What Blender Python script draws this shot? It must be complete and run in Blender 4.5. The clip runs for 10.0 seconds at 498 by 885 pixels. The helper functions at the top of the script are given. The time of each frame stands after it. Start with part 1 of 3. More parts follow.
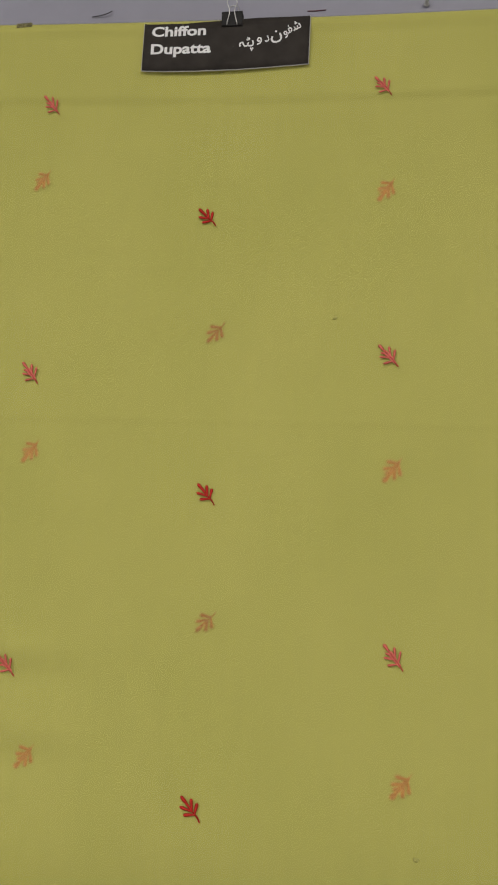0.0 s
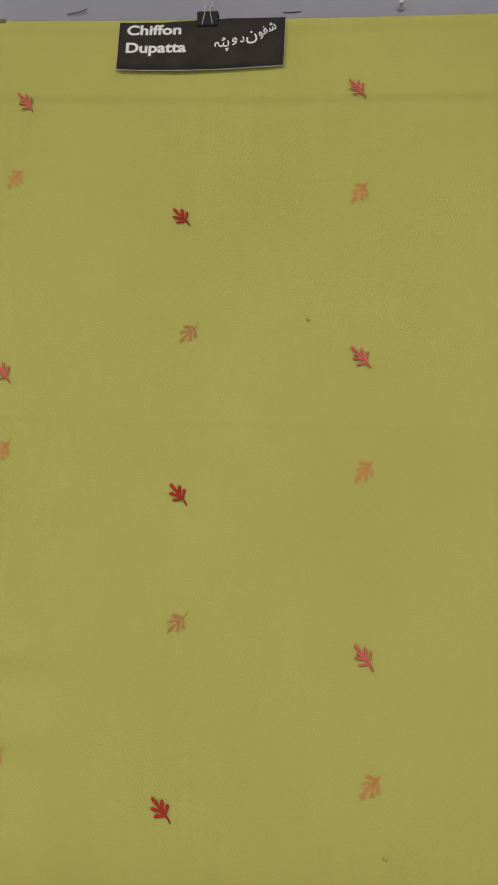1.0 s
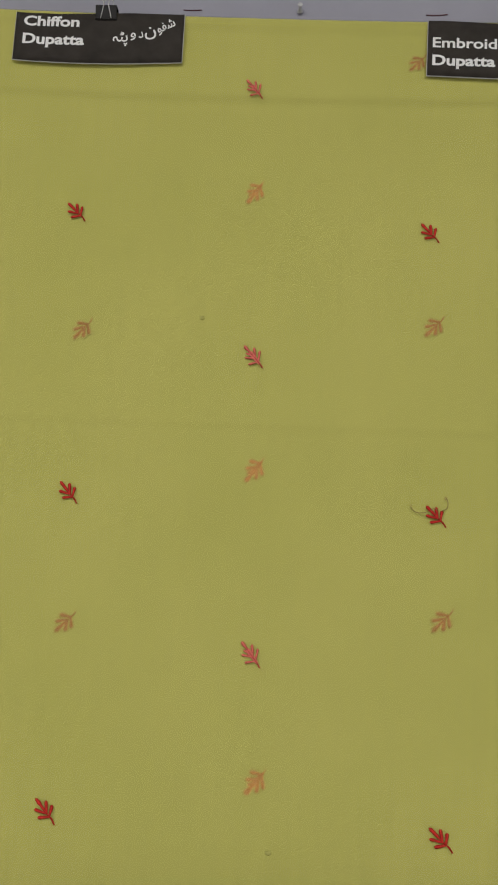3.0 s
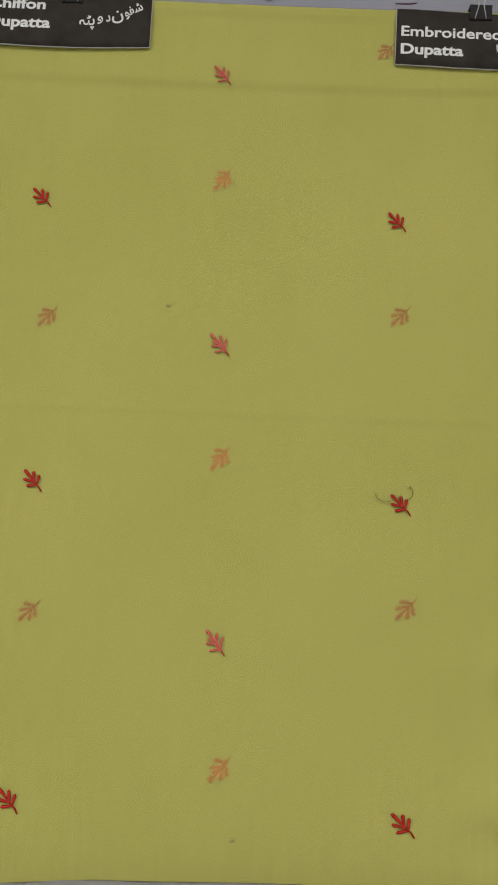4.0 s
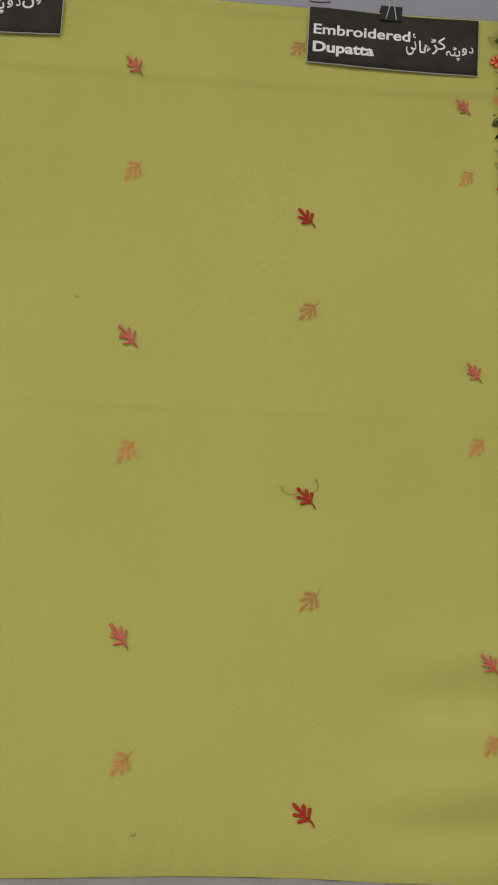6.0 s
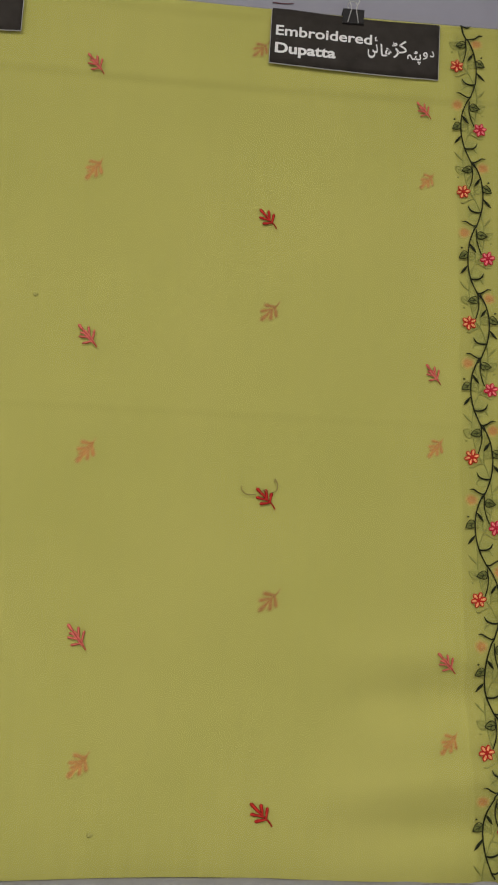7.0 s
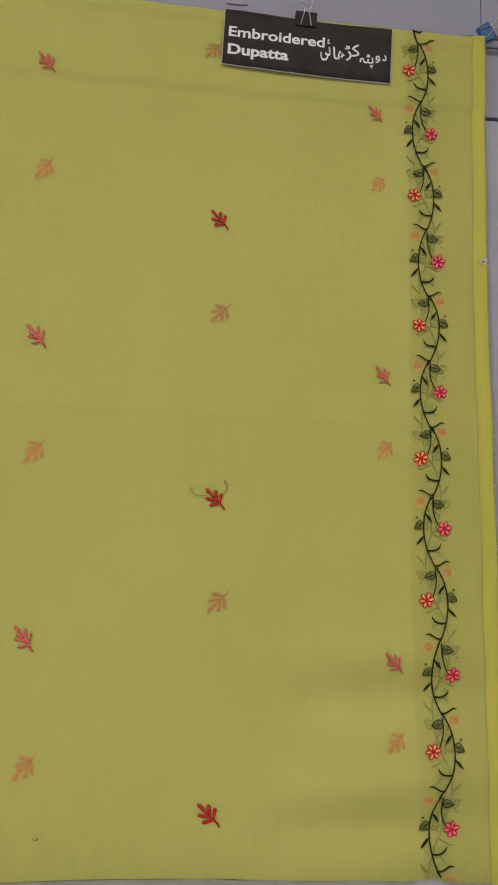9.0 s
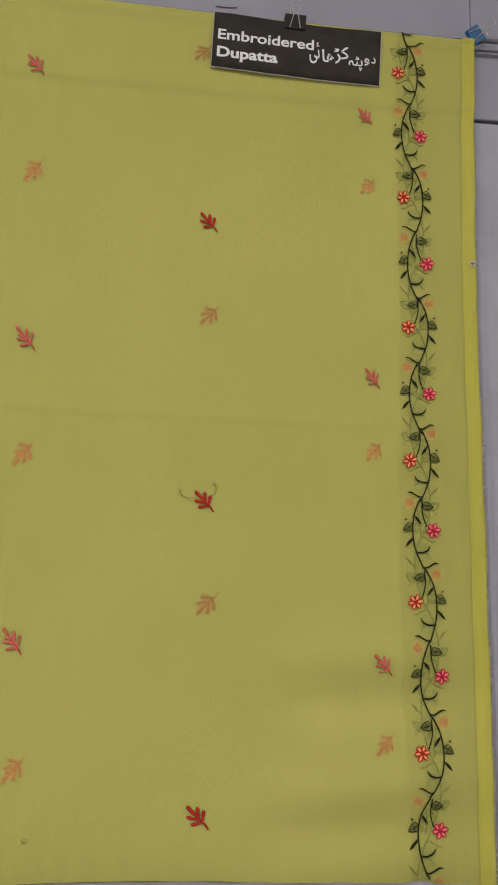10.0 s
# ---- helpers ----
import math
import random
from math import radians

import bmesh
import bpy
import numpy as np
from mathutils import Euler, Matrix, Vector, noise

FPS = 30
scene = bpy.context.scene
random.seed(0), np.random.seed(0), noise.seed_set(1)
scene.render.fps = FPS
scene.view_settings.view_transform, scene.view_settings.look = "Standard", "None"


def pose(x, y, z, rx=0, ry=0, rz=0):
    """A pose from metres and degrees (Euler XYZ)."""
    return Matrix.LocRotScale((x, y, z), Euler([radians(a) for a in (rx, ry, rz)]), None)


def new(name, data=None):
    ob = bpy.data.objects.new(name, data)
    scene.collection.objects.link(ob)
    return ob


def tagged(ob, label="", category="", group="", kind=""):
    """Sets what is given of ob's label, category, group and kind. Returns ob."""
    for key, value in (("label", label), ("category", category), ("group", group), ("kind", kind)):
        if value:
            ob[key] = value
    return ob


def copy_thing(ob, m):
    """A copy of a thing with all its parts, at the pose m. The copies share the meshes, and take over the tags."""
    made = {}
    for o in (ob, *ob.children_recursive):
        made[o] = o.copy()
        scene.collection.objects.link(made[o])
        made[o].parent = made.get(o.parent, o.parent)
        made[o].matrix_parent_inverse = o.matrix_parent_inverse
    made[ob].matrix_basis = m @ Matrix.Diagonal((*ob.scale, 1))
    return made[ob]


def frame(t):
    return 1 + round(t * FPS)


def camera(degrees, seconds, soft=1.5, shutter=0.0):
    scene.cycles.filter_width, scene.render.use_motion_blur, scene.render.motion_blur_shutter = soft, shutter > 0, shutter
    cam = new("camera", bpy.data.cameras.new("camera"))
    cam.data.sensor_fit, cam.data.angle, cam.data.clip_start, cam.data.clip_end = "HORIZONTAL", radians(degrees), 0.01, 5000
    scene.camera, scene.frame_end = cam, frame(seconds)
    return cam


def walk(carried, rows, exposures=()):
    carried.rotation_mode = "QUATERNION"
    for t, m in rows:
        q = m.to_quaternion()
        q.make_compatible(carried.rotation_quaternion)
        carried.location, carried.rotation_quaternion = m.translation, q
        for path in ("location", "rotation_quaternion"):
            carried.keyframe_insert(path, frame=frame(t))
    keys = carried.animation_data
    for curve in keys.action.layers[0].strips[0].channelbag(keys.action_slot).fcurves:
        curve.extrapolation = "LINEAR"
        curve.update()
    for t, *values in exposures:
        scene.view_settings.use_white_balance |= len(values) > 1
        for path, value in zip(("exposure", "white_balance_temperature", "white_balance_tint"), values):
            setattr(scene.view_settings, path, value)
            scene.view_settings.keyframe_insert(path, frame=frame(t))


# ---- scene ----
# ---------------------------------------------------------------- camera
cam = camera(38.0, 10.0, soft=2.0)
PATH = [
    (0.0, -0.0392, -0.8212, 1.2970, 7.094, -1.259, 8.140),
    (0.5, -0.0402, -0.8212, 1.2972, 7.105, -1.310, 7.390),
    (1.0, -0.0292, -0.8200, 1.2976, 7.135, -1.330, 6.666),
    (1.5, -0.0089, -0.8179, 1.2990, 7.135, -1.340, 5.629),
    (2.0, 0.0080, -0.8172, 1.2990, 7.130, -1.310, 4.586),
    (3.5, 0.0458, -0.8160, 1.3002, 6.840, -1.312, 1.686),
    (4.0, 0.0547, -0.8136, 1.2949, 6.540, -1.325, 1.169),
    (4.5, 0.0609, -0.8122, 1.2908, 6.490, -1.331, 0.561),
    (5.0, 0.0742, -0.8122, 1.2893, 6.480, -1.337, -0.454),
    (5.5, 0.0906, -0.8124, 1.2891, 6.510, -1.320, -1.455),
    (6.0, 0.1071, -0.8134, 1.2889, 6.560, -1.335, -2.541),
    (7.5, 0.1401, -0.8164, 1.2905, 6.580, -1.311, -4.659),
    (8.0, 0.1508, -0.8175, 1.2907, 6.597, -1.298, -5.081),
    (8.5, 0.1585, -0.8187, 1.2912, 6.593, -1.283, -5.342),
    (9.0, 0.1648, -0.8194, 1.2924, 6.565, -1.279, -5.650),
    (9.5, 0.1713, -0.8203, 1.2931, 6.570, -1.263, -5.776),
    (10.0, 0.1754, -0.8211, 1.2938, 6.653, -1.203, -5.769),
]
walk(cam, [(t, pose(x, y, z, 90 + pitch, roll, yaw)) for t, x, y, z, pitch, roll, yaw in PATH],
     [(0.0, -0.05, 6500, 10), (1.0, -0.04, 6500, 10), (2.0, -0.05, 6420, 8), (4.0, -0.05, 6380, 8), (6.0, -0.05, 6450, 8),
      (7.5, -0.05, 6500, 11), (8.5, -0.04, 6500, 12), (10.0, -0.03, 6500, 12)])

# ---------------------------------------------------------------- light
LAMP_WATTS = 38.5
world = bpy.data.worlds.new("world")
scene.world = world
world.use_nodes = True
world.node_tree.nodes["Background"].inputs["Color"].default_value = (0.9, 0.95, 1.0, 1)
world.node_tree.nodes["Background"].inputs["Strength"].default_value = 0.05

LAMPS = [(-1.25, -2.2), (0.65, -2.2)]
for lx, ly in LAMPS:
    data = bpy.data.lights.new("tube_light", "AREA")
    data.shape, data.size, data.size_y = "RECTANGLE", 1.2, 0.60
    data.energy, data.color = LAMP_WATTS, (1.0, 0.965, 0.93)
    new("tube_light", data).matrix_world = pose(lx, ly, 2.79)


# ---------------------------------------------------------------- materials
class Nodes:
    """Short hand for a node material."""

    def __init__(self, name):
        self.mat = bpy.data.materials.new(name)
        self.mat.use_nodes = True
        self.tree = self.mat.node_tree
        self.out = self.tree.nodes["Material Output"]
        self.bsdf = self.tree.nodes["Principled BSDF"]

    def add(self, kind):
        return self.tree.nodes.new(kind)

    def link(self, a, b):
        self.tree.links.new(a, b)

    def noise(self, scale, detail=3.0, stretch=(1, 1, 1), rough=0.55):
        co = self.add("ShaderNodeTexCoord")
        mp = self.add("ShaderNodeMapping")
        mp.inputs["Scale"].default_value = stretch
        nz = self.add("ShaderNodeTexNoise")
        nz.inputs["Scale"].default_value, nz.inputs["Detail"].default_value = scale, detail
        nz.inputs["Roughness"].default_value = rough
        self.link(co.outputs["Object"], mp.inputs["Vector"])
        self.link(mp.outputs["Vector"], nz.inputs["Vector"])
        return nz.outputs["Fac"]

    def ramp(self, fac, a, b, lo=0.3, hi=0.7):
        r = self.add("ShaderNodeValToRGB")
        r.color_ramp.elements[0].position, r.color_ramp.elements[1].position = lo, hi
        r.color_ramp.elements[0].color, r.color_ramp.elements[1].color = (*a, 1), (*b, 1)
        self.link(fac, r.inputs["Fac"])
        return r.outputs["Color"]

    def mix(self, fac, a, b, mode="MIX"):
        m = self.add("ShaderNodeMix")
        m.data_type, m.blend_type = "RGBA", mode
        for socket, value in ((m.inputs[0], fac), (m.inputs[6], a), (m.inputs[7], b)):
            if isinstance(value, (int, float)):
                socket.default_value = value
            elif isinstance(value, tuple):
                socket.default_value = (*value, 1)
            else:
                self.link(value, socket)
        return m.outputs[2]

    def bump(self, height, strength, distance):
        b = self.add("ShaderNodeBump")
        b.inputs["Strength"].default_value, b.inputs["Distance"].default_value = strength, distance
        self.link(height, b.inputs["Height"])
        return b.outputs["Normal"]


def tint(c, k):
    return tuple(min(1.0, v * k) for v in c)


def simple(name, color, rough=0.6, metal=0.0, grain=60.0, vary=0.12, relief=0.0, stretch=(1, 1, 1), gloss=0.5):
    """A painted, paper, thread or metal surface with grain and broad variation."""
    n = Nodes(name)
    fine = n.ramp(n.noise(grain, 4, stretch), tint(color, 1 - vary), tint(color, 1 + vary))
    broad = n.ramp(n.noise(grain / 14, 2), (0.92, 0.92, 0.92), (1.06, 1.06, 1.06))
    n.link(n.mix(1.0, fine, broad, "MULTIPLY"), n.bsdf.inputs["Base Color"])
    n.bsdf.inputs["Roughness"].default_value, n.bsdf.inputs["Metallic"].default_value = rough, metal
    n.bsdf.inputs["Specular IOR Level"].default_value = gloss
    if relief:
        n.link(n.bump(n.noise(grain * 2, 3, stretch), 0.6, relief), n.bsdf.inputs["Normal"])
    return n.mat


def printed_card():
    """Matt black print with a few pale scuffs."""
    mat = simple("black_printed_paper", (0.033, 0.028, 0.023), 0.75, grain=45, vary=0.22, relief=0.0001, gloss=0.15)
    tree = mat.node_tree
    base = tree.nodes["Principled BSDF"].inputs["Base Color"]
    n = Nodes("scratch")
    bpy.data.materials.remove(n.mat)
    n.tree = tree
    scuff = n.ramp(n.noise(75, 5, (1, 1, 1.6), 0.7), (0, 0, 0), (1, 1, 1), 0.66, 0.74)
    n.link(n.mix(scuff, base.links[0].from_socket, (0.07, 0.06, 0.05)), base)
    return mat


def thread(name, color, vary=0.25):
    """Satin stitch: fine parallel threads with a soft sheen."""
    n = Nodes(name)
    co = n.add("ShaderNodeTexCoord")
    wave = n.add("ShaderNodeTexWave")
    wave.wave_type, wave.bands_direction = "BANDS", "DIAGONAL"
    wave.inputs["Scale"].default_value, wave.inputs["Distortion"].default_value = 700, 3.0
    wave.inputs["Detail"].default_value = 2.0
    n.link(co.outputs["Object"], wave.inputs["Vector"])
    c = n.ramp(wave.outputs["Fac"], tint(color, 1 - vary), tint(color, 1 + vary), 0.1, 0.9)
    c = n.mix(1.0, c, n.ramp(n.noise(260, 3), (0.8, 0.8, 0.8), (1.15, 1.15, 1.15)), "MULTIPLY")
    n.link(c, n.bsdf.inputs["Base Color"])
    n.bsdf.inputs["Roughness"].default_value = 0.5
    n.bsdf.inputs["Specular IOR Level"].default_value = 0.12
    n.link(n.bump(wave.outputs["Fac"], 0.5, 0.0003), n.bsdf.inputs["Normal"])
    return n.mat


def chiffon(name, color, cover, glow_through=0.12):
    """Sheer woven cloth: threads that scatter light and gaps that let it through."""
    n = Nodes(name)
    n.tree.nodes.remove(n.bsdf)
    slub = n.noise(26, 4, (6, 1, 0.5), 0.6)
    cross = n.noise(30, 4, (0.5, 1, 7), 0.6)
    broad = n.noise(5.0, 3, (1, 1, 0.7))
    c = n.ramp(slub, tint(color, 0.957), tint(color, 1.045), 0.28, 0.74)
    c = n.mix(1.0, c, n.ramp(cross, (0.988, 0.988, 0.988), (1.012, 1.012, 1.012)), "MULTIPLY")
    c = n.mix(1.0, c, n.ramp(broad, (0.955, 0.965, 0.94), (1.04, 1.03, 1.06)), "MULTIPLY")
    normal = n.bump(n.noise(7, 3, (1.3, 1, 0.7)), 0.35, 0.004)
    dif = n.add("ShaderNodeBsdfDiffuse")
    tra = n.add("ShaderNodeBsdfTranslucent")
    gap = n.add("ShaderNodeBsdfTransparent")
    for s in (dif, tra):
        n.link(c, s.inputs["Color"])
        n.link(normal, s.inputs["Normal"])
    body = n.add("ShaderNodeMixShader")
    body.inputs["Fac"].default_value = glow_through
    n.link(dif.outputs[0], body.inputs[1])
    n.link(tra.outputs[0], body.inputs[2])
    mask = n.add("ShaderNodeMapRange")
    mask.inputs["To Min"].default_value, mask.inputs["To Max"].default_value = cover - 0.012, cover + 0.012
    n.link(slub, mask.inputs["Value"])
    both = n.add("ShaderNodeMixShader")
    n.link(mask.outputs[0], both.inputs["Fac"])
    n.link(gap.outputs[0], both.inputs[1])
    n.link(body.outputs[0], both.inputs[2])
    n.link(both.outputs[0], n.out.inputs["Surface"])
    return n.mat


CLOTH = (0.485, 0.465, 0.125)
M_CHIFFON = chiffon("lime_chiffon", CLOTH, 0.13)
M_REAR = chiffon("lime_chiffon_layers", (0.475, 0.455, 0.126), 1.02, 0.0)
M_HEM = chiffon("lime_hem", (0.66, 0.615, 0.11), 0.52, 0.0)
M_BORDER = chiffon("lime_chiffon_single", (0.475, 0.455, 0.122), 0.90, 0.0)
M_SELVEDGE = simple("frayed_selvedge", (0.30, 0.27, 0.24), 0.9, grain=420, vary=0.75, relief=0.0006)
M_BOARD = simple("lavender_grey_laminate", (0.265, 0.259, 0.306), 0.5, grain=24, vary=0.035, relief=0.00005)
M_GROOVE = simple("grey_groove", (0.09, 0.088, 0.092), 0.6, grain=50)
M_WALL = simple("white_wall_paint", (0.74, 0.74, 0.75), 0.8, grain=20, vary=0.03, relief=0.0002)
M_FLOOR = simple("grey_floor_tile", (0.42, 0.41, 0.40), 0.35, grain=12, vary=0.08)
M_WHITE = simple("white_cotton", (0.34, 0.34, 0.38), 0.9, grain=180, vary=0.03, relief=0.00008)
M_CARD = printed_card()
M_PAPER = simple("white_paper_edge", (0.50, 0.49, 0.46), 0.8, grain=90, vary=0.12)
M_INK = simple("white_print", (0.74, 0.73, 0.71), 0.7, grain=150, vary=0.04)
M_BLACK = simple("black_enamel", (0.010, 0.009, 0.008), 0.45, grain=90, vary=0.3, gloss=0.2)
M_BLUE = simple("blue_enamel", (0.030, 0.115, 0.25), 0.5, grain=90, vary=0.15, gloss=0.2)
M_STEEL = simple("nickel_wire", (0.42, 0.41, 0.39), 0.3, 1.0, grain=120, vary=0.1)
M_ROD = simple("grey_metal_rail", (0.13, 0.13, 0.14), 0.4, 0.6, grain=60, vary=0.15)
M_TAPE = simple("olive_tape", (0.17, 0.15, 0.06), 0.7, grain=200, vary=0.3)
M_MAROON = simple("maroon_wire", (0.12, 0.03, 0.04), 0.5, grain=120)
M_DARKWIRE = simple("dark_wire", (0.03, 0.025, 0.03), 0.45, grain=120)
M_STAIN = simple("brown_speck", (0.375, 0.36, 0.10), 0.9, grain=300, vary=0.2)
M_RED = thread("red_thread", (0.53, 0.030, 0.022))
M_RED_EDGE = thread("dark_red_thread", (0.31, 0.014, 0.010))
M_PINK = thread("pink_thread", (0.68, 0.165, 0.125))
M_PINK_EDGE = thread("rose_thread", (0.45, 0.070, 0.050))
# Rear motif colours hold the sheer layer's fading; tiers grade to the cloth as blur.
M_VEILED_PINK = thread("veiled_salmon_thread", (0.555, 0.252, 0.079), 0.06)
M_MID_PINK = thread("salmon_blur_tier", (0.535, 0.362, 0.104), 0.04)
M_HALO_PINK = thread("salmon_blur_halo", (0.515, 0.415, 0.118), 0.03)
M_MID_RED = thread("rust_blur_tier", (0.455, 0.320, 0.095), 0.04)
M_HALO_RED = thread("rust_blur_halo", (0.475, 0.405, 0.112), 0.03)
M_VEILED_RED = thread("veiled_rust_thread", (0.44, 0.200, 0.068), 0.08)
M_VEILED_VINE = thread("veiled_olive_thread", (0.305, 0.315, 0.085), 0.08)
M_HALO_VINE = thread("olive_blur_halo", (0.395, 0.396, 0.107), 0.05)
M_PIN = simple("bright_nickel", (0.62, 0.61, 0.60), 0.25, 0.3, grain=120, vary=0.08)
M_VINE = thread("dark_green_thread", (0.016, 0.020, 0.008))
M_LEAFFILL = thread("olive_thread", (0.165, 0.18, 0.046))
M_PEACH = thread("peach_thread", (0.85, 0.36, 0.15))
M_ORANGE = thread("scarlet_thread", (0.47, 0.022, 0.014))
M_ROSE = thread("light_pink_thread", (0.78, 0.20, 0.20))
M_MAGENTA = thread("crimson_thread", (0.50, 0.016, 0.040))
M_FLOSS = simple("loose_brown_thread", (0.22, 0.15, 0.05), 0.8, grain=300)
M_LAMP = Nodes("lamp_diffuser")
M_LAMP.bsdf.inputs["Base Color"].default_value = (0.9, 0.9, 0.9, 1)
M_LAMP.bsdf.inputs["Emission Color"].default_value = (1.0, 0.97, 0.94, 1)
M_LAMP.bsdf.inputs["Emission Strength"].default_value = 2.0
M_LAMP = M_LAMP.mat


# ---------------------------------------------------------------- builders
def part(name, bm, material, parent=None, label="", smooth=True):
    mesh = bpy.data.meshes.new(name)
    bm.to_mesh(mesh)
    bm.free()
    mesh.materials.append(material)
    mesh.polygons.foreach_set("use_smooth", [smooth] * len(mesh.polygons))
    ob = new(name, mesh)
    ob.parent = parent
    return tagged(ob, label)


def thing(name, x, y, z, label, category, group="", kind=""):
    ob = new(name)
    ob.empty_display_size = 0.02
    ob.matrix_world = pose(x, y, z)
    bpy.context.view_layer.update()
    return tagged(ob, label, category, group, kind)


def box(bm, x0, x1, y0, y1, z0, z1, bevel=0.0):
    made = bmesh.ops.create_cube(bm, size=1.0, matrix=Matrix.Translation(((x0 + x1) / 2, (y0 + y1) / 2, (z0 + z1) / 2))
                                 @ Matrix.Diagonal((x1 - x0, y1 - y0, z1 - z0, 1)))
    if bevel:
        edges = {e for v in made["verts"] for e in v.link_edges}
        bmesh.ops.bevel(bm, geom=list(edges), offset=bevel, segments=2, affect="EDGES")
    return bm


def tube(bm, points, radii, sides=8):
    """A round wire through points; radii: one number or one for each point."""
    pts = [Vector(p) for p in points]
    if isinstance(radii, (int, float)):
        radii = [radii] * len(pts)
    rings, side = [], None
    for i, p in enumerate(pts):
        along = (pts[min(i + 1, len(pts) - 1)] - pts[max(i - 1, 0)]).normalized()
        if side is None:
            side = along.orthogonal().normalized()
        side = (side - along * side.dot(along)).normalized()
        other = along.cross(side)
        rings.append([bm.verts.new(p + radii[i] * (math.cos(a) * side + math.sin(a) * other))
                      for a in (2 * math.pi * k / sides for k in range(sides))])
    for a, b in zip(rings, rings[1:]):
        for k in range(sides):
            bm.faces.new((a[k], a[(k + 1) % sides], b[(k + 1) % sides], b[k]))
    bm.faces.new(rings[0][::-1])
    bm.faces.new(rings[-1])
    return bm


def glide(points, steps=8):
    """A smooth line through a few points."""
    pts = [Vector(p) for p in points]
    pts = [2 * pts[0] - pts[1], *pts, 2 * pts[-1] - pts[-2]]
    out = []
    for a, b, c, d in zip(pts, pts[1:], pts[2:], pts[3:]):
        for k in range(steps):
            t = k / steps
            out.append(0.5 * (2 * b + (c - a) * t + (2 * a - 5 * b + 4 * c - d) * t * t + (3 * b - a - 3 * c + d) * t ** 3))
    return out + [pts[-2]]


def strip(bm, points, widths, lift, rise):
    """A domed band of stitches lying on the cloth: points (x, z), widths for each, lift off the cloth, dome height."""
    n = len(points)
    rows = []
    for i, p in enumerate(points):
        d = (points[min(i + 1, n - 1)] - points[max(i - 1, 0)]).normalized()
        q = Vector((-d.y, d.x))
        w = widths[i] / 2 * (1 + 0.22 * noise.noise((p.x * 900, 0.5, p.y * 900)))
        rows.append([bm.verts.new((p.x + q.x * w * s, -lift - rise * h, p.y + q.y * w * s))
                     for s, h in ((-1, -0.6), (-0.82, 0.45), (-0.35, 0.93), (0.35, 0.93), (0.82, 0.45), (1, -0.6))])
    for a, b in zip(rows, rows[1:]):
        for k in range(5):
            bm.faces.new((a[k], b[k], b[k + 1], a[k + 1]))
    return bm


def lobe(bm, a, b, width, lift, rise, tip=0.2, grow=0.0):
    """A rounded petal of satin stitch from its outer end a to its root b."""
    a, b = Vector(a), Vector(b)
    d = (b - a).normalized()
    a, width = a - d * grow, width + 2 * grow
    n = 10
    pts = [a.lerp(b, k / n) for k in range(n + 1)]
    wid = [width * max(0.06, min(1.0, math.sqrt(1 - (1 - min(k / n / tip, 1)) ** 2)) * (1 - 0.45 * max(0, k / n - tip) / (1 - tip))) for k in range(n + 1)]
    return strip(bm, pts, wid, lift, rise)


def line(bm, points, width, lift, rise=0.0003, taper=True, steps=7):
    pts = glide([Vector(p) for p in points], steps)
    n = len(pts) - 1
    wid = [width * (min(1.0, 0.35 + 3.0 * min(k, n - k) / n) if taper else 1.0) for k in range(n + 1)]
    return strip(bm, pts, wid, lift, rise)


# ---------------------------------------------------------------- shapes of the hanging cloth
BOTTOM = 0.905
GAP = 0.0024


def top_z(x):
    return 1.9278 - 0.040 * x + 0.031 * x * x


def slot_z(x):
    return 1.8215 - 0.032 * x + 0.045 * x * x


def seam_z(x):
    return 1.4215 - 0.02 * x


def right_x(z):
    """The cloth's right edge, which leans out towards the bottom."""
    u = (1.92 - z) / 1.0
    return 0.5332 - 0.0030 * math.sin(math.pi * min(1, u / 0.6)) + 0.010 * u * u + 0.0006 * math.sin(z * 41)


def ridge(x, z, ax, az, bx, bz, wide):
    """Height of a soft fold along the line from a to b."""
    dx, dz = bx - ax, bz - az
    t = max(0.0, min(1.0, ((x - ax) * dx + (z - az) * dz) / (dx * dx + dz * dz)))
    r = math.hypot(x - ax - t * dx, z - az - t * dz)
    return math.exp(-(r / wide) ** 2) * math.sin(math.pi * (0.15 + 0.7 * t))


